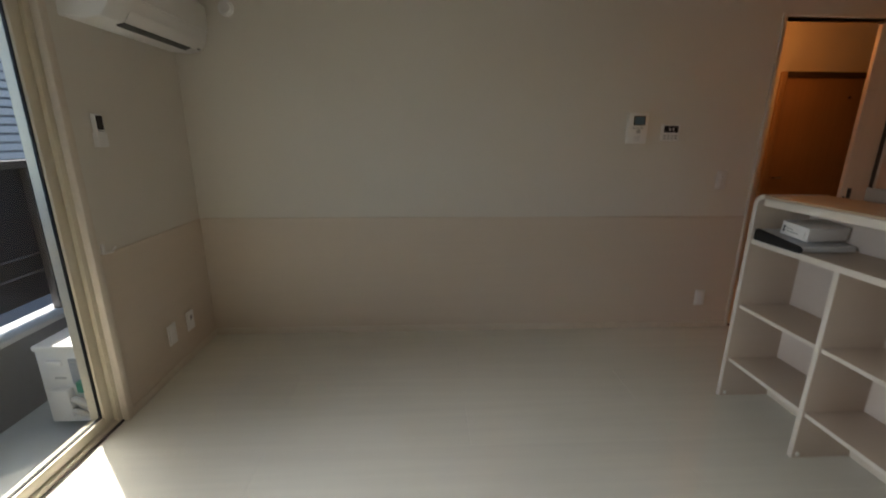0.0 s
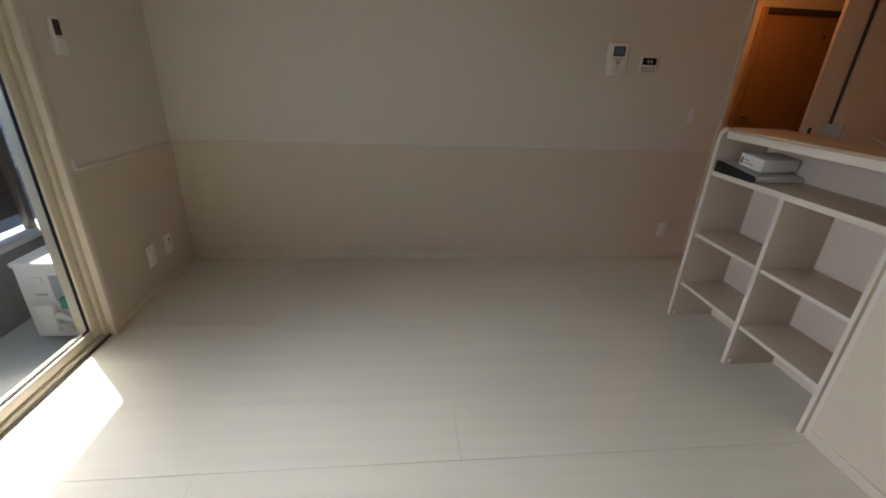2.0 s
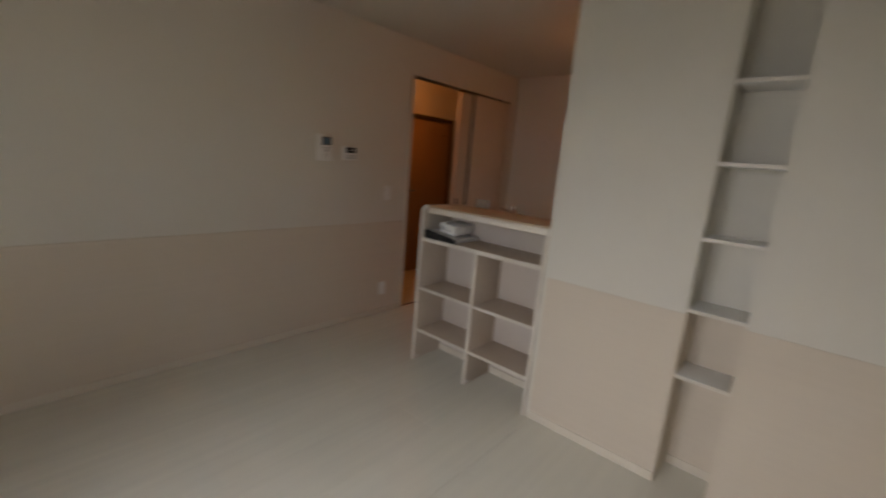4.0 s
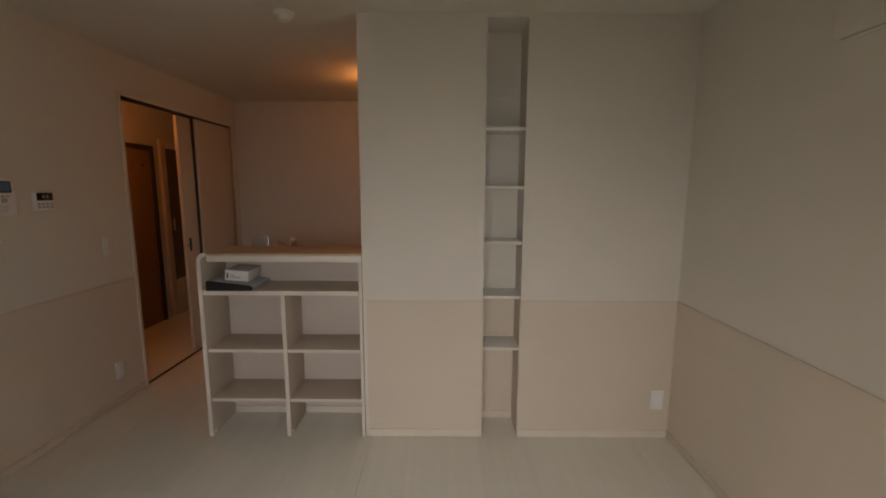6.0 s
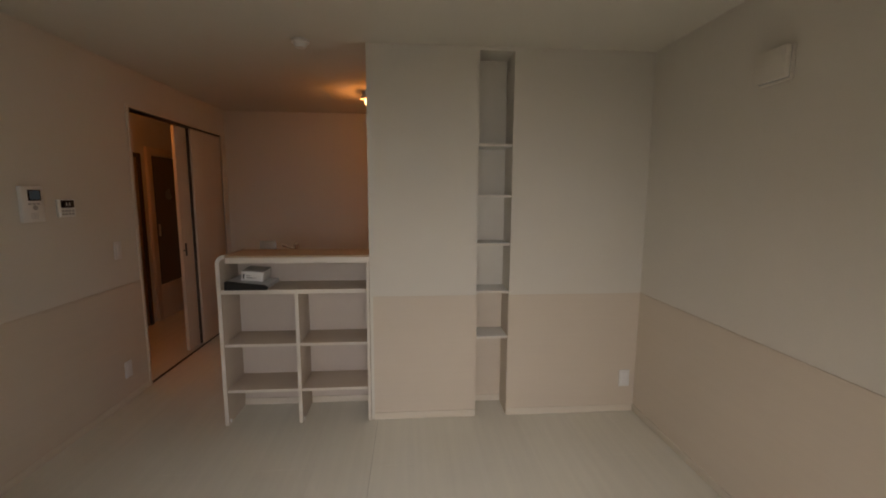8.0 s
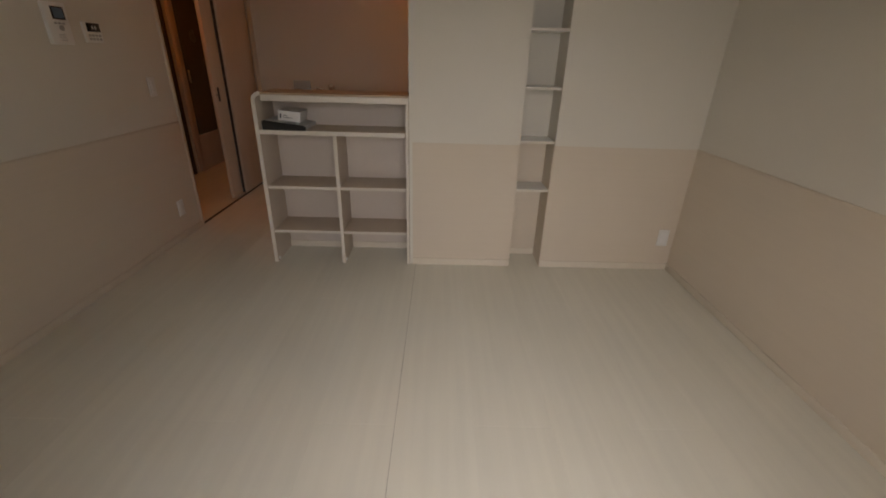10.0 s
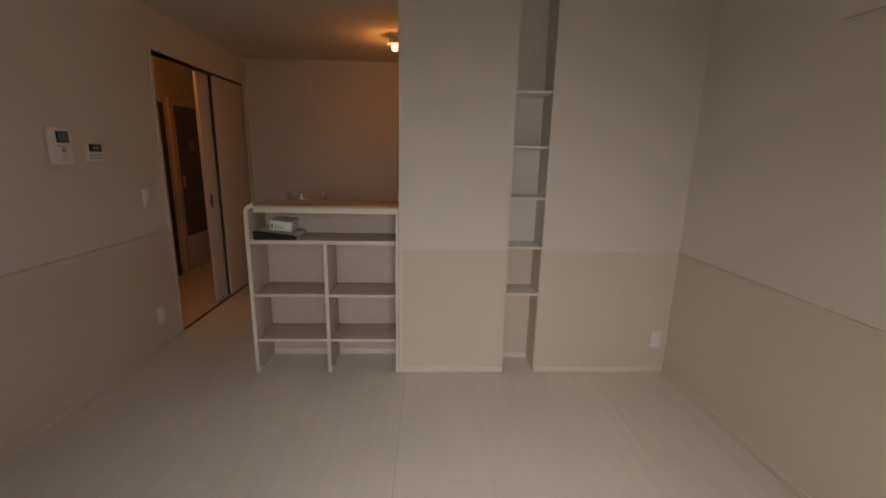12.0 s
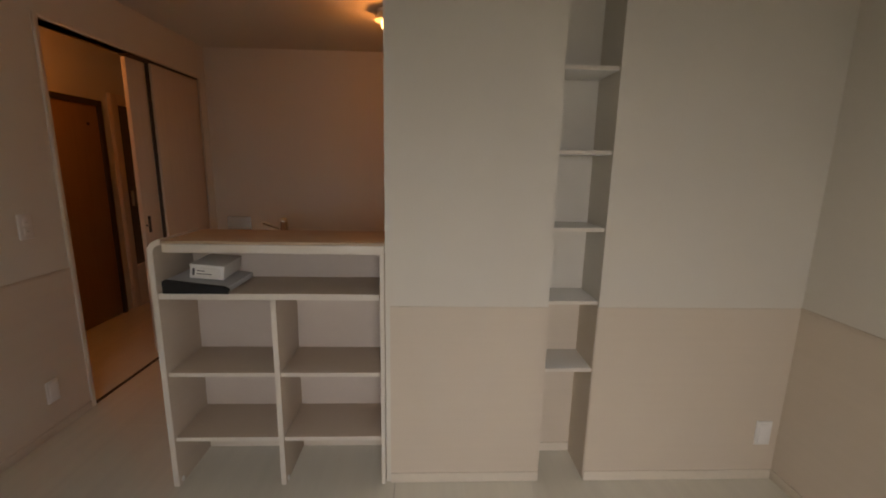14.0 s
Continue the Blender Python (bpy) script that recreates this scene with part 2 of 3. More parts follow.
structure("wall_hall_north", [((1.5, YH, -0.12), (XHALL, YH + 0.1, H))], PAPER, "white wallpaper hall wall round a door")
structure("wall_hall_end", [((XHALL, YN, 0), (XHALL + 0.1, YH + 0.1, H)), ((1.4, YN + 0.1, 0), (1.5, YH + 0.1, H))], PAPER, "white wallpaper end walls of the hall")
structure("ceiling", [((XW - 0.16, YS - 0.1, H), (XHALL + 0.1, YH + 0.1, H + 0.12))], CEIL, "white papered flat ceiling")

# wainscot of pale wood paper, its cap and the baseboards
T = 0.004
structure("wainscot_north", [((XW, YN - T, 0), (DOOR_A - 0.025, YN, WZ))], WAINX, "pale wood-grain lower wall covering", category="wainscot")
structure("wainscot_south", [((XW, YS, 0), (XP, YS + T, WZ))], WAINX, "pale wood-grain lower wall covering", category="wainscot")
structure("wainscot_west", [((XW, WIN_B + 0.02, 0), (XW + T, YN - T, WZ)), ((XW, YS + T, 0), (XW + T, WIN_A - 0.02, WZ))], WAINY, "pale wood-grain lower wall covering", category="wainscot")
structure("wainscot_partition", [((XP - T, NICHE_B, 0), (XP, PEND - 0.02, WZ)), ((XP - T, YS + T, 0), (XP, NICHE_A, WZ)),
                                 ((XP, NICHE_A, 0), (NICHE_X, NICHE_A + T, WZ)), ((XP, NICHE_B - T, 0), (NICHE_X, NICHE_B, WZ)),
                                 ((NICHE_X - T, NICHE_A + T, 0), (NICHE_X, NICHE_B - T, WZ))], WAINY, "pale wood-grain lower covering of the partition", category="wainscot")
CH = 0.012
structure("trim_north", [((XW, YN - 0.0055, WZ - CH), (DOOR_A - 0.025, YN, WZ + 0.003))], WAINX, "thin cream cap strip", 0.001, "trim")
structure("trim_south", [((XW, YS, WZ - CH), (XP, YS + 0.0055, WZ + 0.003))], WAINX, "thin cream cap strip", 0.001, "trim")
structure("trim_west", [((XW, WIN_B + 0.02, WZ - CH), (XW + 0.0055, YN - 0.0055, WZ + 0.003))], WAINX, "thin cream cap strip", 0.001, "trim")
B, BH = 0.010, 0.045
structure("baseboard_north", [((XW, YN - B, 0), (DOOR_A - 0.025, YN, BH))], TRIM, "low cream baseboard", 0.002, "baseboard")
structure("baseboard_south", [((XW, YS, 0), (XP, YS + B, BH))], TRIM, "low cream baseboard", 0.002, "baseboard")
structure("baseboard_west", [((XW, WIN_B + 0.02, 0), (XW + B, YN - B, BH))], TRIM, "low cream baseboard", 0.002, "baseboard")
structure("baseboard_partition", [((XP - B, NICHE_B, 0), (XP, PEND - 0.02, BH)), ((XP - B, YS + B, 0), (XP, NICHE_A, BH)),
                                  ((NICHE_X - B, NICHE_A + T, 0), (NICHE_X, NICHE_B - T, BH))], TRIM, "low cream baseboard", 0.002, "baseboard")
structure("baseboard_kitchen", [((XE - B, YS, 0), (XE, YN, BH)), ((DOOR_B + 0.03, YN - B, 0), (XE - B, YN, BH))], TRIM, "low cream baseboard", 0.002, "baseboard")


# ---- window ----
def window():
    w = Thing("window_1", (XW - 0.08, WIN_A, 0), "sliding balcony window in cream aluminium frames", "window", kind="structure")
    x0, x1 = XW - 0.15, XW - 0.02
    w.boxes("frame", [((x0, WIN_A, 0.0), (x1, WIN_A + 0.045, WIN_H)), ((x0, WIN_B - 0.045, 0.0), (x1, WIN_B, WIN_H)),
                      ((x0, WIN_A + 0.045, WIN_H - 0.045), (x1, WIN_B - 0.045, WIN_H)), ((x0, WIN_A + 0.045, -0.02), (x1, WIN_B - 0.045, 0.026))], CREAMAL, 0.003)
    w.boxes("casing", [((XW - 0.02, WIN_B - 0.02, 0), (XW + 0.012, WIN_B + 0.02, WIN_H + 0.02)), ((XW - 0.02, WIN_A - 0.02, 0), (XW + 0.012, WIN_A + 0.02, WIN_H + 0.02)),
                       ((XW - 0.02, WIN_A + 0.02, WIN_H - 0.02), (XW + 0.012, WIN_B - 0.02, WIN_H + 0.02))], TRIM, 0.003)
    w.boxes("rail", [((XW - 0.055, WIN_A + 0.045, 0.026), (XW - 0.05, WIN_B - 0.045, 0.032)), ((XW - 0.10, WIN_A + 0.045, 0.026), (XW - 0.095, WIN_B - 0.045, 0.032))], STEEL)
    w.box("sill", (XW - 0.02, WIN_A + 0.02, 0.0), (XW - 0.010, WIN_B - 0.02, 0.010), POST, 0.002, label="dark bronze threshold strip")
    mid = (WIN_A + WIN_B) / 2
    for a, b, xc in ((mid - 0.03, WIN_B - 0.047, XW - 0.052), (WIN_A + 0.047, mid + 0.03, XW - 0.10)):
        s, low = 0.052, 0.046
        lo, hi = 0.032, WIN_H - 0.05
        sash = w.boxes("sash", [((xc - 0.018, a, lo), (xc + 0.018, a + s, hi)), ((xc - 0.018, b - s, lo), (xc + 0.018, b, hi)),
                                ((xc - 0.018, a + s, lo), (xc + 0.018, b - s, lo + low)), ((xc - 0.018, a + s, hi - 0.07), (xc + 0.018, b - s, hi))], CREAMAL, 0.003)
        g = 0.006
        w.boxes("gasket", [((xc - 0.007, a + s, lo + low), (xc + 0.007, a + s + g, hi - 0.07)), ((xc - 0.007, b - s - g, lo + low), (xc + 0.007, b - s, hi - 0.07)),
                           ((xc - 0.007, a + s + g, lo + low), (xc + 0.007, b - s - g, lo + low + g)), ((xc - 0.007, a + s + g, hi - 0.07 - g), (xc + 0.007, b - s - g, hi - 0.07))], RUBBER, under=sash)
        pane = w.box("pane", (xc - 0.003, a + s + g, lo + low + g), (xc + 0.003, b - s - g, hi - 0.07 - g), GLASS, under=sash, label="clear glass pane")
        pane.visible_shadow = False


window()


# ---- sliding doors, the hall's doors ----
def sliding_door():
    d = Thing("door_1", (DOOR_A, YN + 0.05, 0), "half-open sliding door of pale wood panels", "sliding door", kind="structure")
    d.boxes("jamb", [((DOOR_A - 0.025, YN - 0.012, 0), (DOOR_A, YN + 0.11, DOOR_H + 0.02)), ((DOOR_B, YN - 0.012, 0), (DOOR_B + 0.02, YN + 0.11, DOOR_H + 0.02)),
                     ((DOOR_A, YN - 0.012, DOOR_H), (DOOR_B, YN + 0.11, DOOR_H + 0.02))], TRIM, 0.002)
    d.box("jamb_lining", (DOOR_A, YN - 0.004, 0.004), (DOOR_A + 0.006, YN + 0.1, DOOR_H - 0.012), JAMB)
    d.box("track", (2.69, YN + 0.002, DOOR_H - 0.008), (DOOR_B, YN + 0.085, DOOR_H), DARKWOOD)
    d.box("floor_track", (DOOR_A + 0.006, YN + 0.000, 0.0), (DOOR_B, YN + 0.020, 0.005), DARKWOOD)
    back = d.box("panel", (2.70, YN + 0.050, 0.01), (3.46, YN + 0.078, DOOR_H - 0.014), SLIDE, 0.003)
    pull = d.box("handle", (2.742, YN + 0.045, 0.885), (2.768, YN + 0.052, 1.00), DARKP, 0.002, under=back, label="dark recessed pull")
    d.box("latch", (2.716, YN + 0.046, 0.93), (2.728, YN + 0.052, 0.945), DARKP, 0.001, under=back)
    front = d.box("panel", (2.89, YN + 0.006, 0.01), (DOOR_B - 0.002, YN + 0.036, DOOR_H - 0.014), SLIDE, 0.003)
    # dark strip that puts the shadow between the two panels into colour
    d.box("gap_shade", (2.883, YN + 0.024, 0.012), (2.89, YN + 0.046, DOOR_H - 0.016), DARKWOOD, under=front, label="dark strip standing for the shadow between the panels")


def hall_door(name, label, x0, x1, top, y, bottom):
    d = Thing(name, (x0, y, bottom), label, "door", kind="structure")
    f = 0.045
    d.boxes("frame", [((x1 - f, y - 0.03, bottom), (x1, y, top)), ((x0 + f, y - 0.03, top - f), (x1 - f, y, top))], DARKWOOD, 0.003)
    d.box("hinge_stile", (x0, y - 0.03, bottom), (x0 + f, y, top), JAMB, 0.003, label="brown wood stile")
    leaf = d.box("leaf", (x0 + f, y - 0.012, bottom), (x1 - f, y - 0.002, top - f), HALLDOOR, 0.002)
    d.tube("peephole", (x1 - 0.16, y - 0.013, top - 0.20), (x1 - 0.16, y - 0.02, top - 0.20), 0.012, DARKP, under=leaf)
    d.box("handle", (x0 + 0.075, y - 0.045, 0.985), (x0 + 0.165, y - 0.030, 1.0), STEEL, 0.004, under=leaf)
    d.tube("rose", (x0 + 0.085, y - 0.012, 0.992), (x0 + 0.085, y - 0.045, 0.992), 0.010, STEEL, under=leaf)


sliding_door()
hall_door("door_2", "brown wood door in a dark frame", 2.79, 3.59, 1.865, YH, 0.0)


def glass_door():
    y = YH
    d = Thing("door_3", (3.72, y, 0), "dark glazed door in a pale wood frame in the hall", "door", kind="structure")
    d.boxes("frame", [((3.70, y - 0.03, 0), (3.78, y, 1.95)), ((4.26, y - 0.03, 0), (4.34, y, 1.95)), ((3.78, y - 0.03, 1.86), (4.26, y, 1.95)), ((3.78, y - 0.03, 0), (4.26, y, 0.40))], SLIDE, 0.003)
    d.box("pane", (3.78, y - 0.014, 0.40), (4.26, y - 0.004, 1.86), DARKGLASS)
    d.box("handle", (3.80, y - 0.05, 0.96), (3.82, y - 0.03, 1.10), STEEL, 0.004)


glass_door()


# ---- shelf unit under the counter ----
def counter_shelf():
    y0, y1, xf, xb = 0.980, 1.888, 1.388, 1.655
    s = Thing("counter_shelf", (xf, y0, 0), "cream open shelf unit under a pale oak counter", "shelf unit")
    bm = bmesh.new()
    r, z1 = 0.055, 1.084
    outline = [(y1 - 0.022, 0.0), (y1, 0.0)]
    for i in range(9):
        a = math.pi / 2 * i / 8
        outline.append((y1 - r + r * math.cos(a), z1 - r + r * math.sin(a)))
    ri = r - 0.022
    for i in range(9):
        a = math.pi / 2 * (8 - i) / 8
        outline.append((y1 - r + ri * math.cos(a), z1 - r + ri * math.sin(a)))
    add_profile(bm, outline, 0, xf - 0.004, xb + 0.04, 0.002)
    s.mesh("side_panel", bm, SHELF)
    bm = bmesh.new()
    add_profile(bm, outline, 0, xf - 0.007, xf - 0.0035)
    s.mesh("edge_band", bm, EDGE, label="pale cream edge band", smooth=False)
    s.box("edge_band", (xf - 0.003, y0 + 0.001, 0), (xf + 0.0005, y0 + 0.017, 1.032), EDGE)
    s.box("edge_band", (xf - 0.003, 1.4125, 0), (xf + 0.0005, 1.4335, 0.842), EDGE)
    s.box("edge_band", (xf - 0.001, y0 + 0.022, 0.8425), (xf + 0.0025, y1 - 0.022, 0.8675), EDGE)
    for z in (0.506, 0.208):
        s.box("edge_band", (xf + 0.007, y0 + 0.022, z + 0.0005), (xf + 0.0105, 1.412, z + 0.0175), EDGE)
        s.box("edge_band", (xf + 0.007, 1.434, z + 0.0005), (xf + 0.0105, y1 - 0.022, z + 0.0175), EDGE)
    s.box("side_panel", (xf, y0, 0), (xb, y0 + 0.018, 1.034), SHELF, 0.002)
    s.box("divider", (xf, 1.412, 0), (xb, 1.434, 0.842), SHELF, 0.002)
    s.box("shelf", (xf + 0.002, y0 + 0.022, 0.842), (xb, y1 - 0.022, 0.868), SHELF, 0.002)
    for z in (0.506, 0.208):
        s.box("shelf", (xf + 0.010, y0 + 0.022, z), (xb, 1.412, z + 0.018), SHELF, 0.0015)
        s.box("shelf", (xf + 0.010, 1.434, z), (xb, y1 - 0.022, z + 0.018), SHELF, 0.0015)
    s.boxes("front_rail", [((xf - 0.004, y0, 1.032), (xf + 0.03, y1 - r, 1.066))], EDGE, 0.003)
    s.box("counter_top", (xf - 0.002, y0, 1.066), (xb + 0.04, y1 - r, 1.078), TOPWOOD, 0.003, label="pale oak top")
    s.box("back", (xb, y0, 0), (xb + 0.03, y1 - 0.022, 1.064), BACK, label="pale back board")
    s.boxes("back_baseboard", [((xb - 0.008, y0 + 0.022, 0), (xb, 1.412, 0.045)), ((xb - 0.008, 1.434, 0), (xb, y1 - 0.022, 0.045))], TRIM, 0.002)
    for y in (y1 - 0.030, 1.404):
        s.box("foot_pad", (xf + 0.012, y, 0.012), (xf + 0.026, y + 0.008, 0.03), PLASTIC, 0.002)


counter_shelf()


def niche_shelf(z):
    s = Thing("niche_shelf", (NICHE_X, NICHE_A, z - 0.016), "small white shelf board set in the niche", "shelf", group="niche shelves")
    s.box("board", (XP + 0.012, NICHE_A + 0.002, z - 0.016), (NICHE_X - 0.001, NICHE_B - 0.002, z), PLASTIC, 0.0015)
    s.box("edge_strip", (XP + 0.008, NICHE_A + 0.003, z - 0.015), (XP + 0.012, NICHE_B - 0.003, z - 0.001), EDGE)
    return s.root


first = niche_shelf(1.760)
for z in (1.450, 1.146, 0.839, 0.537):
    copy_thing(first, pose(NICHE_X, NICHE_A, z - 0.016))


# ---- binder and box on the upper shelf ----
def binder():
    z = 0.8685
    b = Thing("ring_binder", (1.41, 1.70, z), "pale grey ring binder with a black spine lying on the shelf", "binder")
    bm = bmesh.new()
    add_profile(bm, [(1.838, z + 0.003), (1.838, z + 0.052), (1.597, z + 0.024), (1.597, z + 0.003)], 0, 1.392, 1.635, 0.003)
    b.mesh("cover", bm, BINDER)
    bm = bmesh.new()
    add_profile(bm, [(1.842, z), (1.842, z + 0.050), (1.831, z + 0.056), (1.606, z + 0.030), (1.586, z + 0.018), (1.592, z)], 0, 1.374, 1.392, 0.004)
    b.mesh("spine", bm, BLACKC, label="black spine")


def carton():
    b = Thing("small_box", (1.46, 1.74, 0.915), "small white cardboard box with printed label on a binder", "box")
    m = pose(1.535, 1.705, 0.942, 6, 0, 5)
    for name, lo, hi, mat in (("body", (-0.10, -0.064, -0.028), (0.10, 0.064, 0.028), CARD), ("lid", (-0.1015, -0.0655, 0.022), (0.1015, 0.0655, 0.0295), CARD),
                              ("label", (-0.1030, -0.050, -0.018), (-0.1, 0.056, 0.016), PLASTIC), ("print", (-0.1038, 0.044, -0.015), (-0.103, 0.053, 0.013), INK),
                              ("print", (-0.1038, 0.008, 0.003), (-0.103, 0.036, 0.006), INK), ("print", (-0.1038, -0.02, -0.009), (-0.103, 0.036, -0.006), INK)):
        ob = b.box(name, Vector(lo) + b.base, Vector(hi) + b.base, mat, 0.001 if mat is CARD else 0)
        ob.matrix_basis = Matrix.Translation(-b.base) @ m


binder()
carton()


# ---- kitchen behind the counter ----
def sink_cabinet():
    k = Thing("sink_cabinet", (1.70, 0.99, 0), "kitchen sink cabinet with steel worktop behind the counter", "kitchen unit")
    k.box("body", (1.705, -0.70, 0.08), (2.38, 1.86, 0.82), CABFACE, 0.003)
    k.box("plinth", (1.80, -0.70, 0.0), (2.33, 1.86, 0.08), DARKP)
    k.boxes("worktop", [((1.70, -0.72, 0.82), (2.40, 0.95, 0.85)), ((1.70, 1.55, 0.82), (2.40, 1.875, 0.85)), ((1.70, 0.95, 0.82), (1.87, 1.55, 0.85)), ((2.30, 0.95, 0.82), (2.40, 1.55, 0.85))], WORKTOP, 0.004)
    k.boxes("basin", [((1.87, 0.95, 0.66), (2.30, 1.55, 0.665)), ((1.865, 0.95, 0.66), (1.87, 1.55, 0.83)), ((2.30, 0.95, 0.66), (2.305, 1.55, 0.83))], WORKTOP)
    for i in range(4):
        a = -0.68 + i * 0.635
        door = k.box("door", (2.38, a, 0.10), (2.398, a + 0.625, 0.80), CABFACE, 0.003)
        k.box("handle", (2.398, a + 0.2, 0.76), (2.412, a + 0.42, 0.772), CHROME, 0.003, under=door)


def faucet():
    f = Thing("faucet", (1.97, 1.562, 0.85), "chrome single-lever kitchen faucet on the sink", "faucet")
    f.tube("body", (1.97, 1.562, 0.85), (1.97, 1.562, 0.99), 0.024, CHROME)
    f.bend("spout", [(1.97, 1.562, 0.95), (2.02, 1.56, 1.00), (2.10, 1.52, 1.005), (2.18, 1.47, 0.96)], 0.012, CHROME)
    f.bend("lever", [(1.97, 1.585, 1.045), (1.97, 1.63, 1.06), (1.968, 1.665, 1.072)], 0.010, CHROME)
    f.tube("cap", (1.97, 1.562, 0.99), (1.97, 1.562, 1.082), 0.026, CHROME, 0.024)
    bm = bmesh.new()
    bmesh.ops.create_uvsphere(bm, u_segments=24, v_segments=12, radius=0.025, matrix=Matrix.Translation((1.97, 1.562, 1.078)))
    f.mesh("dome", bm, CHROME)


def splash_guard():
    s = Thing("splash_guard", (1.80, 1.64, 0.85), "white splash guard panel standing on the worktop", "splash guard")
    s.box("panel", (1.79, 1.655, 0.86), (1.80, 1.765, 1.125), SPLASH, 0.003)
    s.boxes("foot", [((1.775, 1.66, 0.85), (1.815, 1.76, 0.862))], PLASTIC, 0.003)


def spot_lamp():
    x, y, z = KITCHEN_LAMP
    s = Thing("ceiling_lamp", (x, y, H), "small glowing warm bulb in a white ceiling lampholder", "lamp")
    s.tube("mount", (x, y, H - 0.02), (x, y, H), 0.05, PLASTIC)
    s.tube("holder", (x, y, z + 0.020), (x, y, H - 0.02), 0.066, PLASTIC, 0.045)
    s.tube("bulb", (x, y, z - 0.022), (x, y, z + 0.020), 0.020, BULB, 0.024, label="glowing warm bulb")


def hall_lamp():
    x, y, z = HALL_LAMP
    s = Thing("hall_lamp", (x, y, H), "round warm glowing ceiling lamp in the hall", "lamp")
    s.tube("mount", (x, y, H - 0.02), (x, y, H), 0.07, PLASTIC)
    s.tube("shade", (x, y, z), (x, y, H - 0.02), 0.05, HALLBULB, 0.06)


def smoke_detector():
    s = Thing("smoke_detector", (1.395, 1.345, H), "small white round smoke detector on the ceiling", "smoke detector")
    s.tube("base", (1.395, 1.345, H - 0.015), (1.395, 1.345, H), 0.05, PLASTIC)
    s.tube("head", (1.395, 1.345, H - 0.042), (1.395, 1.345, H - 0.015), 0.028, PLASTIC, 0.042)


sink_cabinet()
faucet()
splash_guard()
spot_lamp()
hall_lamp()
smoke_detector()


# ---- air conditioner ----
def air_conditioner():
    y0, y1, x, z0, z1 = 1.88, 2.665, XW, 1.785, 2.06
    a = Thing("air_conditioner", (x, (y0 + y1) / 2, z0), "white wall-mounted air conditioner with a closed flap", "air conditioner")
    d = 0.215
    pts = [(x, z0 + 0.01), (x + 0.10, z0), (x + 0.165, z0 + 0.012), (x + 0.20, z0 + 0.055), (x + d, z0 + 0.11), (x + d, z1 - 0.03), (x + d - 0.03, z1), (x, z1)]
    bm = bmesh.new()
    add_profile(bm, pts, 1, y0, y1, 0.006)
    a.mesh("body", bm, PLASTIC)
    bm = bmesh.new()
    add_profile(bm, [(x + d + 0.001, z0 + 0.112), (x + d + 0.007, z0 + 0.115), (x + d + 0.007, z1 - 0.03), (x + d + 0.001, z1 - 0.028)], 1, y0 + 0.006, y1 - 0.006, 0.001)
    a.mesh("front_panel", bm, PLASTIC)
    bm = bmesh.new()
    add_profile(bm, [(x + 0.138, z0 - 0.001), (x + 0.172, z0 + 0.011), (x + 0.170, z0 + 0.020), (x + 0.136, z0 + 0.010)], 1, y0 + 0.13, y1 - 0.12)
    a.mesh("air_slot", bm, DARKP, label="dark air slot", smooth=False)
    bm = bmesh.new()
    add_profile(bm, [(x + 0.175, z0 + 0.014), (x + 0.206, z0 + 0.052), (x + 0.209, z0 + 0.056), (x + 0.180, z0 + 0.010)], 1, y0 + 0.12, y1 - 0.11)
    a.mesh("flap", bm, PLASTIC)
    a.box("indicator", (x + 0.175, y1 - 0.06, z0 + 0.012), (x + 0.186, y1 - 0.045, z0 + 0.022), GREYP)


air_conditioner()


# ---- small wall fittings ----
def plate(name, label, category, centre, normal, w, h, mat=None, marks=(), group=""):
    """A wall plate: centre on the wall, normal (nx, ny). marks: (u, v, width, height, material) on its face."""
    cx, cy, cz = centre
    nx, ny = normal
    p = Thing(name, centre, label, category, group)

    def slab(u0, u1, v0, v1, d0, d1):
        a = (cx + nx * d0 - ny * u0, cy + ny * d0 + nx * u0, cz + v0)
        b = (cx + nx * d1 - ny * u1, cy + ny * d1 + nx * u1, cz + v1)
        return tuple(map(min, a, b)), tuple(map(max, a, b))
    lo, hi = slab(-w / 2, w / 2, -h / 2, h / 2, 0.0, 0.009)
    p.box("plate", lo, hi, mat or PLASTIC, 0.003)
    for part, u, v, mw, mh, mm in marks:
        lo, hi = slab(u - mw / 2, u + mw / 2, v - mh / 2, v + mh / 2, 0.008, 0.0125)
        p.box(part, lo, hi, mm, 0.001)
    return p


SOCKETS = [("insert", 0, 0, 0.045, 0.085, CARD)] + [("slot", s * 0.008, v, 0.002, 0.010, DARKP) for v in (-0.022, 0.022) for s in (-1, 1)]
plate("wall_outlet", "white power outlet plate low on the wall", "outlet", (1.775, YN - T, 0.228), (0, -1), 0.07, 0.115, marks=SOCKETS, group="outlets")
plate("wall_outlet", "white power outlet plate low on the wall", "outlet", (XP - T, -0.703, 0.234), (-1, 0), 0.07, 0.115, marks=SOCKETS, group="outlets")
plate("wall_outlet", "white power outlet plate low on the wall", "outlet", (XW + T, 2.215, 0.240), (1, 0), 0.075, 0.12, marks=SOCKETS, group="outlets")
plate("antenna_outlet", "white antenna outlet plate with a black plug hole", "outlet", (XW + T, 2.405, 0.240), (1, 0), 0.075, 0.12,
      marks=[("insert", 0, 0, 0.045, 0.085, CARD), ("jack", 0.0, 0.02, 0.018, 0.034, DARKP)], group="outlets")
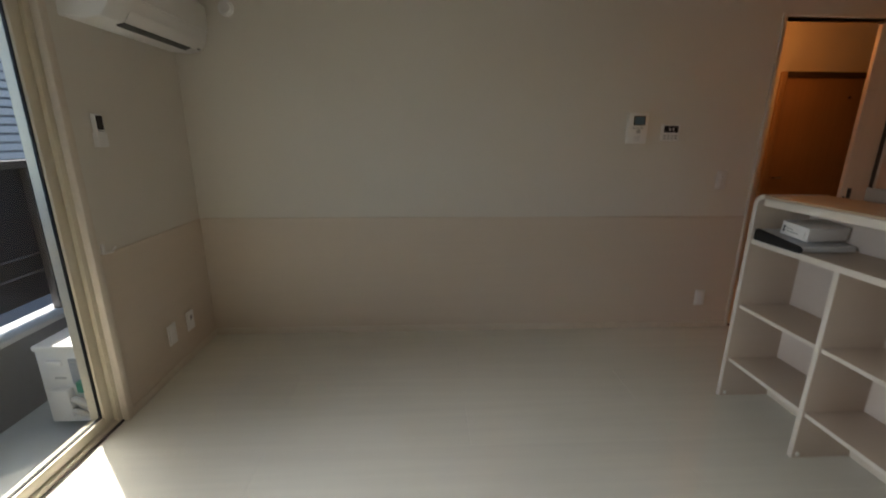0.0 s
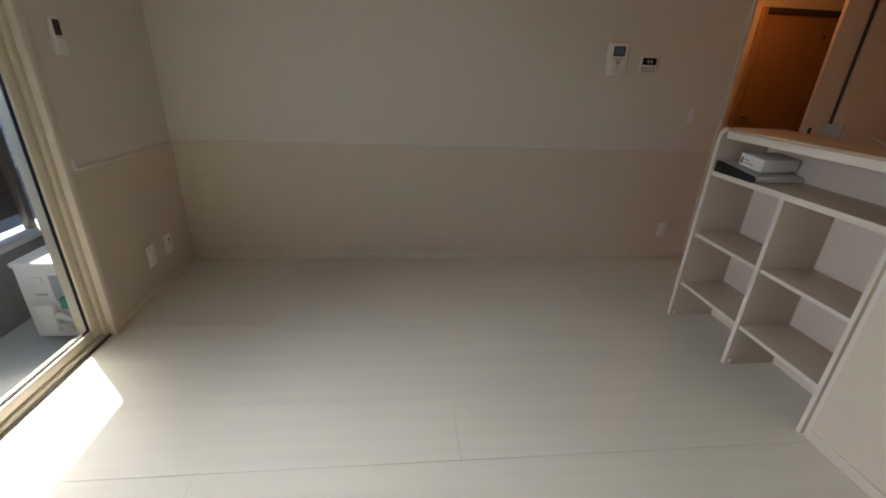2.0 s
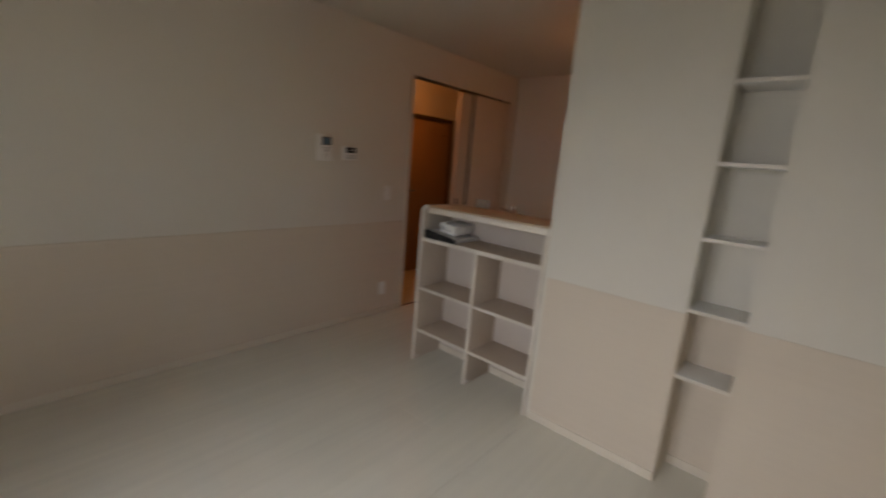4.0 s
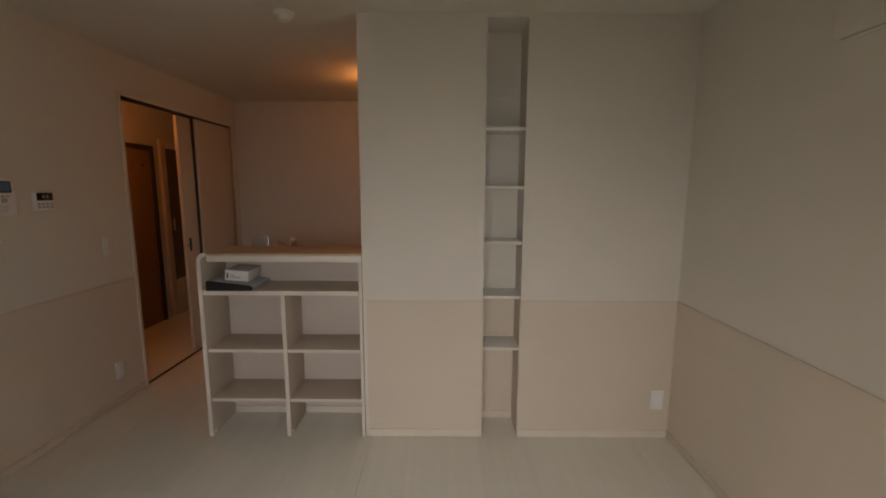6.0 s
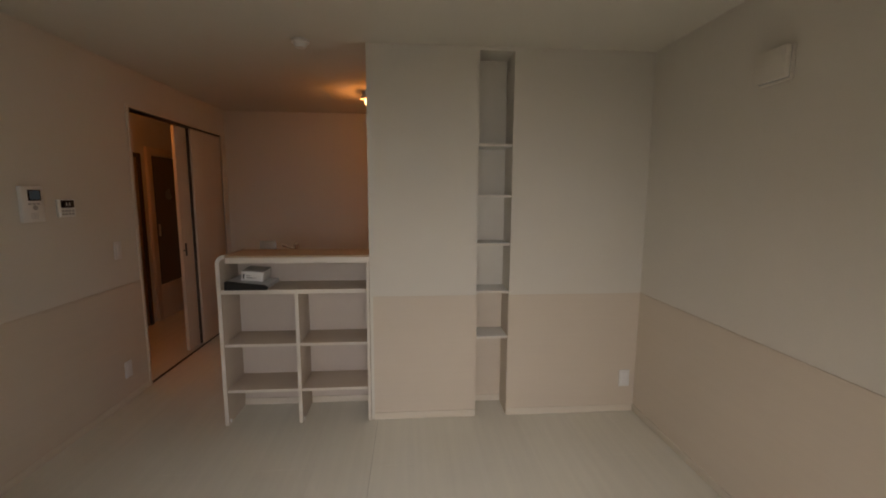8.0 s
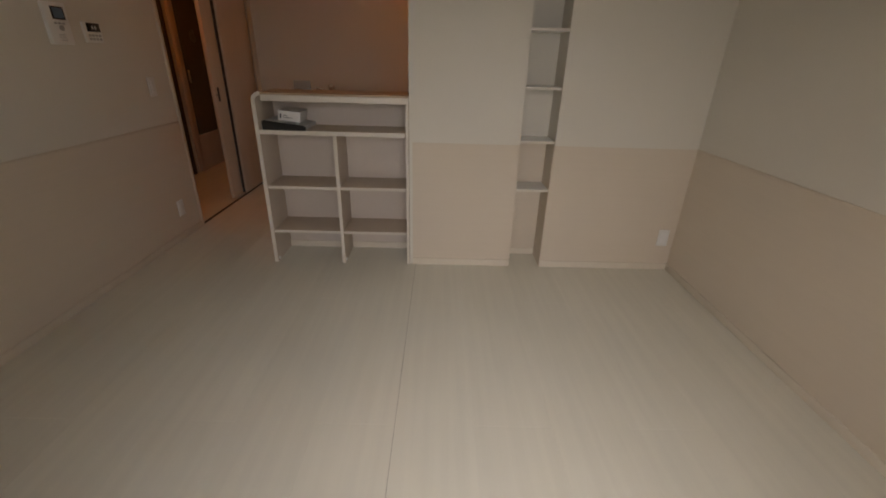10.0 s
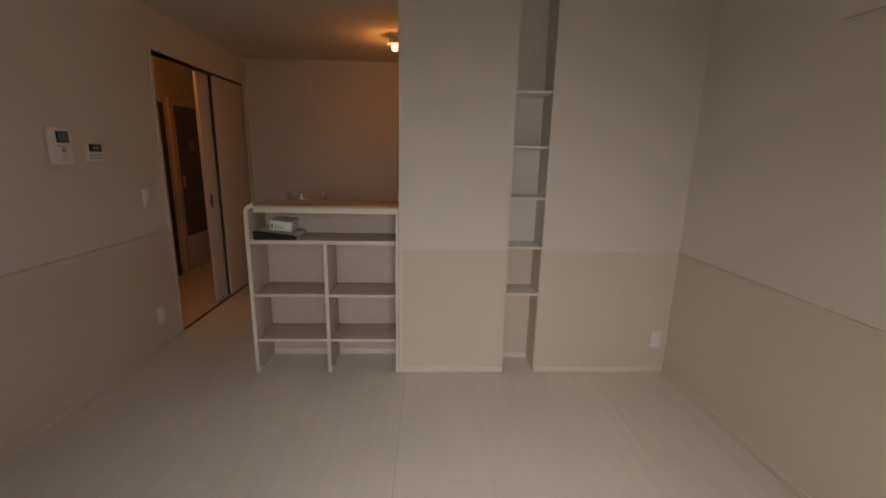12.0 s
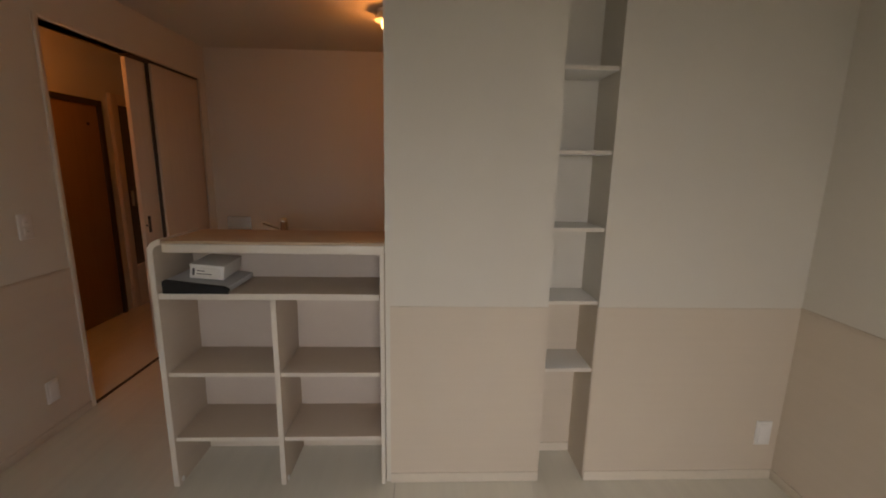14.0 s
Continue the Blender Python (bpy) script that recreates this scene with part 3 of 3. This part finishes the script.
plate("light_switch", "white light switch plate with two rockers", "switch", (1.785, YN, 1.063), (0, -1), 0.07, 0.12,
      marks=[("rocker", 0, 0.022, 0.030, 0.034, CARD), ("rocker", 0, -0.022, 0.030, 0.034, CARD), ("lamp", 0, 0.022, 0.012, 0.006, GREYP), ("lamp", 0, -0.022, 0.012, 0.006, GREYP)])


def intercom():
    x0, x1, z0, z1, y = 1.10, 1.232, 1.295, 1.482, YN
    p = Thing("intercom", ((x0 + x1) / 2, y, z0), "white wall intercom with a small screen", "intercom")
    body = p.box("body", (x0, y - 0.022, z0), (x1, y, z1), PLASTIC, 0.005)
    p.box("screen", (x0 + 0.035, y - 0.0255, z1 - 0.075), (x1 - 0.022, y - 0.021, z1 - 0.018), SCREEN, 0.001, label="dark blue-grey screen")
    p.box("display", (x0 + 0.042, y - 0.0262, z1 - 0.069), (x1 - 0.029, y - 0.0250, z1 - 0.024), LCD)
    p.tube("button", ((x0 + x1) / 2 + 0.006, y - 0.026, z1 - 0.112), ((x0 + x1) / 2 + 0.006, y - 0.021, z1 - 0.112), 0.013, GREYP)
    p.boxes("key", [((x0 + 0.035 + i * 0.024, y - 0.0245, z1 - 0.096), (x0 + 0.050 + i * 0.024, y - 0.0215, z1 - 0.088)) for i in range(3)], GREYP)
    p.boxes("grille", [((x0 + 0.045, y - 0.0230, z0 + 0.018 + i * 0.007), (x1 - 0.045, y - 0.0215, z0 + 0.020 + i * 0.007)) for i in range(5)], GREYP)


def heater_remote():
    x0, x1, z0, z1, y = 1.328, 1.446, 1.310, 1.412, YN
    p = Thing("heater_remote", ((x0 + x1) / 2, y, z0), "white water heater control with a dark display", "control panel")
    p.box("body", (x0, y - 0.018, z0), (x1, y, z1), PLASTIC, 0.004)
    p.box("display", (x0 + 0.014, y - 0.0205, z1 - 0.048), (x1 - 0.012, y - 0.017, z1 - 0.006), SCREEN, 0.001)
    p.boxes("digit", [((x0 + 0.045 + i * 0.022, y - 0.0212, z1 - 0.037), (x0 + 0.056 + i * 0.022, y - 0.0204, z1 - 0.019)) for i in range(2)], GREYP)
    p.boxes("key", [((x0 + 0.014 + i * 0.024, y - 0.0205, z0 + 0.012 + j * 0.017), (x0 + 0.031 + i * 0.024, y - 0.0175, z0 + 0.024 + j * 0.017)) for i in range(4) for j in range(2)], GREYP, 0.001)


def remote_control():
    y0, y1, z0, z1, x = 1.935, 1.985, 1.295, 1.425, XW
    p = Thing("remote_control", (x, (y0 + y1) / 2, z0), "air conditioner remote in a white wall holder", "remote control")
    p.box("holder", (x, y0 - 0.005, z0 - 0.012), (x + 0.026, y1 + 0.005, z0 + 0.05), PLASTIC, 0.004)
    p.box("body", (x + 0.003, y0, z0), (x + 0.022, y1, z1), PLASTIC, 0.004)
    p.box("display", (x + 0.0215, y0 + 0.006, z1 - 0.068), (x + 0.0235, y1 - 0.006, z1 - 0.008), SCREEN)
    p.boxes("key", [((x + 0.0215, y0 + 0.008 + i * 0.017, z0 + 0.054 + j * 0.009), (x + 0.024, y0 + 0.020 + i * 0.017, z0 + 0.059 + j * 0.009)) for i in range(2) for j in range(1)], GREYP)


def air_vent():
    x0, x1, z0, z1, y = 0.420, 0.575, 1.912, 2.042, YS
    p = Thing("air_vent", ((x0 + x1) / 2, y, z0), "white square air vent cover high on the wall", "air vent")
    p.box("frame", (x0 - 0.003, y, z0 - 0.003), (x1 + 0.003, y + 0.012, z1 + 0.003), PAPER, 0.004)
    p.box("cover", (x0, y + 0.015, z0 + 0.006), (x1, y + 0.042, z1), PAPER, 0.008)
    p.box("shadow_gap", (x0 + 0.006, y + 0.011, z0 + 0.004), (x1 - 0.006, y + 0.016, z1 - 0.006), GREYP)


def tieback_hook():
    p = Thing("curtain_hook", (XW, 1.85, 0.83), "small white curtain tieback hook on the wall", "hook")
    p.box("plate", (XW, 1.842, 0.815), (XW + 0.010, 1.858, 0.865), PLASTIC, 0.003)
    p.bend("arm", [(XW + 0.006, 1.85, 0.822), (XW + 0.022, 1.87, 0.822), (XW + 0.016, 1.90, 0.826), (XW + 0.008, 1.925, 0.832)], 0.005, PLASTIC)


def pipe_cover():
    x, z = -1.316, 2.035
    p = Thing("pipe_sleeve", (x, YN, z), "round white pipe sleeve cover high on the wall", "wall cover")
    p.tube("flange", (x, YN, z), (x, YN - 0.010, z), 0.045, PLASTIC, 0.042)
    p.tube("cap", (x, YN - 0.010, z), (x, YN - 0.020, z), 0.033, PLASTIC, 0.028)


intercom()
heater_remote()
remote_control()
air_vent()
tieback_hook()
pipe_cover()

# ---- balcony and street ----
XB, ZB, YB = -2.30, -0.10, 2.62
PT = 0.31
structure("floor_balcony", [((XB - 0.14, -2.0, ZB - 0.15), (XW - 0.16, YB, ZB))], BALC, "grey vinyl balcony floor", category="floor")
structure("wall_parapet", [((XB - 0.14, -2.0, ZB), (XB, YB, PT))], PARAPET, "dark grey rendered balcony parapet", 0.004)
structure("trim_parapet", [((XB - 0.16, -2.0, PT), (XB + 0.015, YB, PT + 0.03))], CAP, "light stone cap of the parapet", 0.004, "trim")
structure("wall_balcony_end", [((XB - 0.16, -2.15, ZB), (XW - 0.16, -2.0, 2.45))], PARAPET, "dark grey wall at the balcony's end")
# unseen slab, added overhead; its outer edge ends the sun patch indoors
structure("ceiling_balcony", [((-2.41, -2.15, 2.42), (XW - 0.16, 3.2, 2.58))], CEIL, "pale unseen slab over the balcony, added to bound the sun patch", category="ceiling")
structure("wall_facade", [((XW - 0.16, YB + 0.25, -0.9), (XW - 0.06, YB + 3, 2.6))], PARAPET, "grey outer wall of the house")
structure("ground", [((-400, -400, -0.95), (400, 400, -0.9))], ASPHALT, "asphalt ground that reaches the horizon")


def railing():
    r = Thing("balcony_railing", (XB - 0.07, 0.3, PT + 0.03), "charcoal panel railing on bronze posts along the parapet", "railing")
    x = XB - 0.07
    for y in (-1.6, -0.7, 0.2, 1.1, 1.75, 2.40):
        r.box("post", (x - 0.02, y - 0.02, PT + 0.03), (x + 0.02, y + 0.02, 1.16), POST, 0.003)
    r.box("panel", (x - 0.05, -2.0, PT + 0.12), (x - 0.022, 2.46, 1.16), FENCE, 0.003)
    r.boxes("rail", [((x - 0.02, -2.0, z), (x - 0.012, 2.46, z + 0.012)) for z in (0.58, 0.68)], STEEL, 0.002)
    r.box("handrail", (x - 0.06, -2.0, 1.16), (x + 0.03, 2.48, 1.20), POST, 0.004)


def outdoor_unit():
    x0, x1, y0, y1, z0, z1 = -2.065, -1.81, 1.86, 2.58, ZB + 0.04, 0.355
    u = Thing("outdoor_unit", ((x0 + x1) / 2, (y0 + y1) / 2, ZB), "cream outdoor air conditioner unit on the balcony floor", "outdoor unit")
    body = u.box("body", (x0, y0, z0), (x1, y1, z1), UNIT, 0.012)
    u.box("top", (x0 - 0.006, y0 - 0.006, z1 - 0.02), (x1 + 0.006, y1 + 0.006, z1 + 0.008), UNIT, 0.008)
    for y in (y0 + 0.10, y1 - 0.14):
        u.box("foot", (x0 - 0.01, y, ZB), (x1 + 0.01, y + 0.05, z0 + 0.005), GREYP, 0.004)
    u.box("grip", (x0 + 0.05, y0 - 0.018, z1 - 0.095), (x0 + 0.125, y0, z1 - 0.065), UNIT, 0.006)
    u.box("label", (x0 + 0.15, y0 - 0.003, z1 - 0.20), (x0 + 0.21, y0, z1 - 0.06), LABELM)
    u.boxes("print", [((x0 + 0.157, y0 - 0.0045, z1 - 0.085 - i * 0.02), (x0 + 0.203, y0 - 0.003, z1 - 0.078 - i * 0.02)) for i in range(6)], GREYP)
    u.box("print", (x0 + 0.07, y0 - 0.002, z1 - 0.170), (x0 + 0.12, y0, z1 - 0.158), GREYP)
    u.box("valve_cover", (x0 + 0.06, y0 - 0.045, z0 + 0.05), (x0 + 0.15, y0, z0 + 0.21), UNIT, 0.015)
    for i, (dz, r) in enumerate(((0.13, 0.016), (0.075, 0.013))):
        u.bend("pipe", [(x0 + 0.14, y0 - 0.01, z0 + dz), (x0 + 0.19, y0 - 0.05 - 0.01 * i, z0 + dz + 0.03), (x0 + 0.24, y0 - 0.04, z0 + dz), (x0 + 0.27, y0 + 0.0, z0 + dz + 0.05)], r, PIPE)
    u.box("tape", (x0 + 0.185, y0 - 0.035, z0 + 0.185), (x0 + 0.245, y0 - 0.004, z0 + 0.245), TAPE, 0.006)


railing()
outdoor_unit()


def neighbour_house():
    x, y0, y1, z0, z1 = -8.0, 3.5, 12.0, -0.9, 5.6
    h = Thing("house", (x, y0, z0), "neighbouring house with pale horizontal siding", "house")
    h.box("wall", (x - 6, y0, z0), (x, y1, z1), SIDEGAP)
    bm = bmesh.new()
    for i in range(40):
        add_box(bm, (x, y0, z0 + 0.16 * i), (x + 0.03, y1, z0 + 0.16 * i + 0.115))
    tagged(h.mesh("siding", bm, SIDING, smooth=False), kind="stuff")
    for wy, wz in ((9.2, 1.6), (6.0, 1.6), (9.2, 4.0), (6.0, 4.0)):
        win = h.box("window", (x + 0.03, wy, wz), (x + 0.06, wy + 0.9, wz + 0.9), PLASTIC, 0.01)
        h.box("pane", (x + 0.058, wy + 0.06, wz + 0.06), (x + 0.066, wy + 0.84, wz + 0.84), SCREEN, under=win)
    h.box("roof", (x - 6.4, y0 - 0.4, z1), (x + 0.4, y1 + 0.4, z1 + 0.25), ROOFM, 0.03)


neighbour_house()


# ---- tiled end pillar of the balcony ----
def tile_pillar():
    x0, x1, y0 = XB - 0.16, XW - 0.16, YB
    p = tagged(boxes("wall_tiled", [((x0, y0, -0.9), (x1, y0 + 0.25, 2.42))], MORTAR), "slate tiled wall at the balcony's end", "wall", kind="structure")
    w, h, g = 0.106, 0.060, 0.006
    bm = bmesh.new()
    add_box(bm, (0, -0.006, 0), (w, 0, h), 0.0015, 1)
    me = finish("tile", bm, TILE, p)
    data = me.data
    bpy.data.objects.remove(me)
    n = int((x1 - x0) / (w + g))
    for j in range(36):
        for i in range(n):
            t = new("tile", data)
            t.parent = p
            t.location = (x0 + 0.004 + i * (w + g), y0, ZB + 0.01 + j * (h + g))


tile_pillar()


# ---- floor of whitewashed planks ----
def plank_floor():
    base = tagged(boxes("floor", [((XW - 0.02, YS - 0.05, -0.14), (XE + 0.05, YN + 0.10, -0.004)), ((1.5, YN + 0.10, -0.14), (XHALL, YH, -0.004))], GAP),
                  "whitewashed wood-look plank floor", "floor", kind="structure")
    pw, pl, y_joint, x_joint = 0.303, 1.818, 0.940, -0.90
    rows = range(-6, 9)
    shared = {}
    for k in rows:
        ya, yb = y_joint + k * pw, y_joint + (k + 1) * pw
        xlo, xhi = (XW - 0.02, XE) if yb < YN + 0.15 else (1.5, XHALL)
        ya, yb = max(ya, YS), min(yb, YH)
        if yb - ya < 0.01:
            continue
        g0, g1 = (0.0009 if k == 0 else 0.00015), (0.0009 if k == -1 else 0.00015)
        off = x_joint if k % 2 else x_joint + pl / 2
        x = off - pl * 3
        while x < xhi:
            a, b = max(x, xlo), min(x + pl, xhi)
            x += pl
            if b - a < 0.02:
                continue
            key = (round(b - a, 4), round(yb - ya, 4), g0, g1)
            if key not in shared:
                bm = bmesh.new()
                add_box(bm, (0.0004, g0, -0.004), (b - a - 0.0004, yb - ya - g1, 0.0), 0.0003, 1)
                one = finish("plank", bm, PLANK)
                shared[key] = one.data
                bpy.data.objects.remove(one)
            ob = new("plank", shared[key])
            ob.parent = base
            ob.location = (a, ya, 0)


plank_floor()
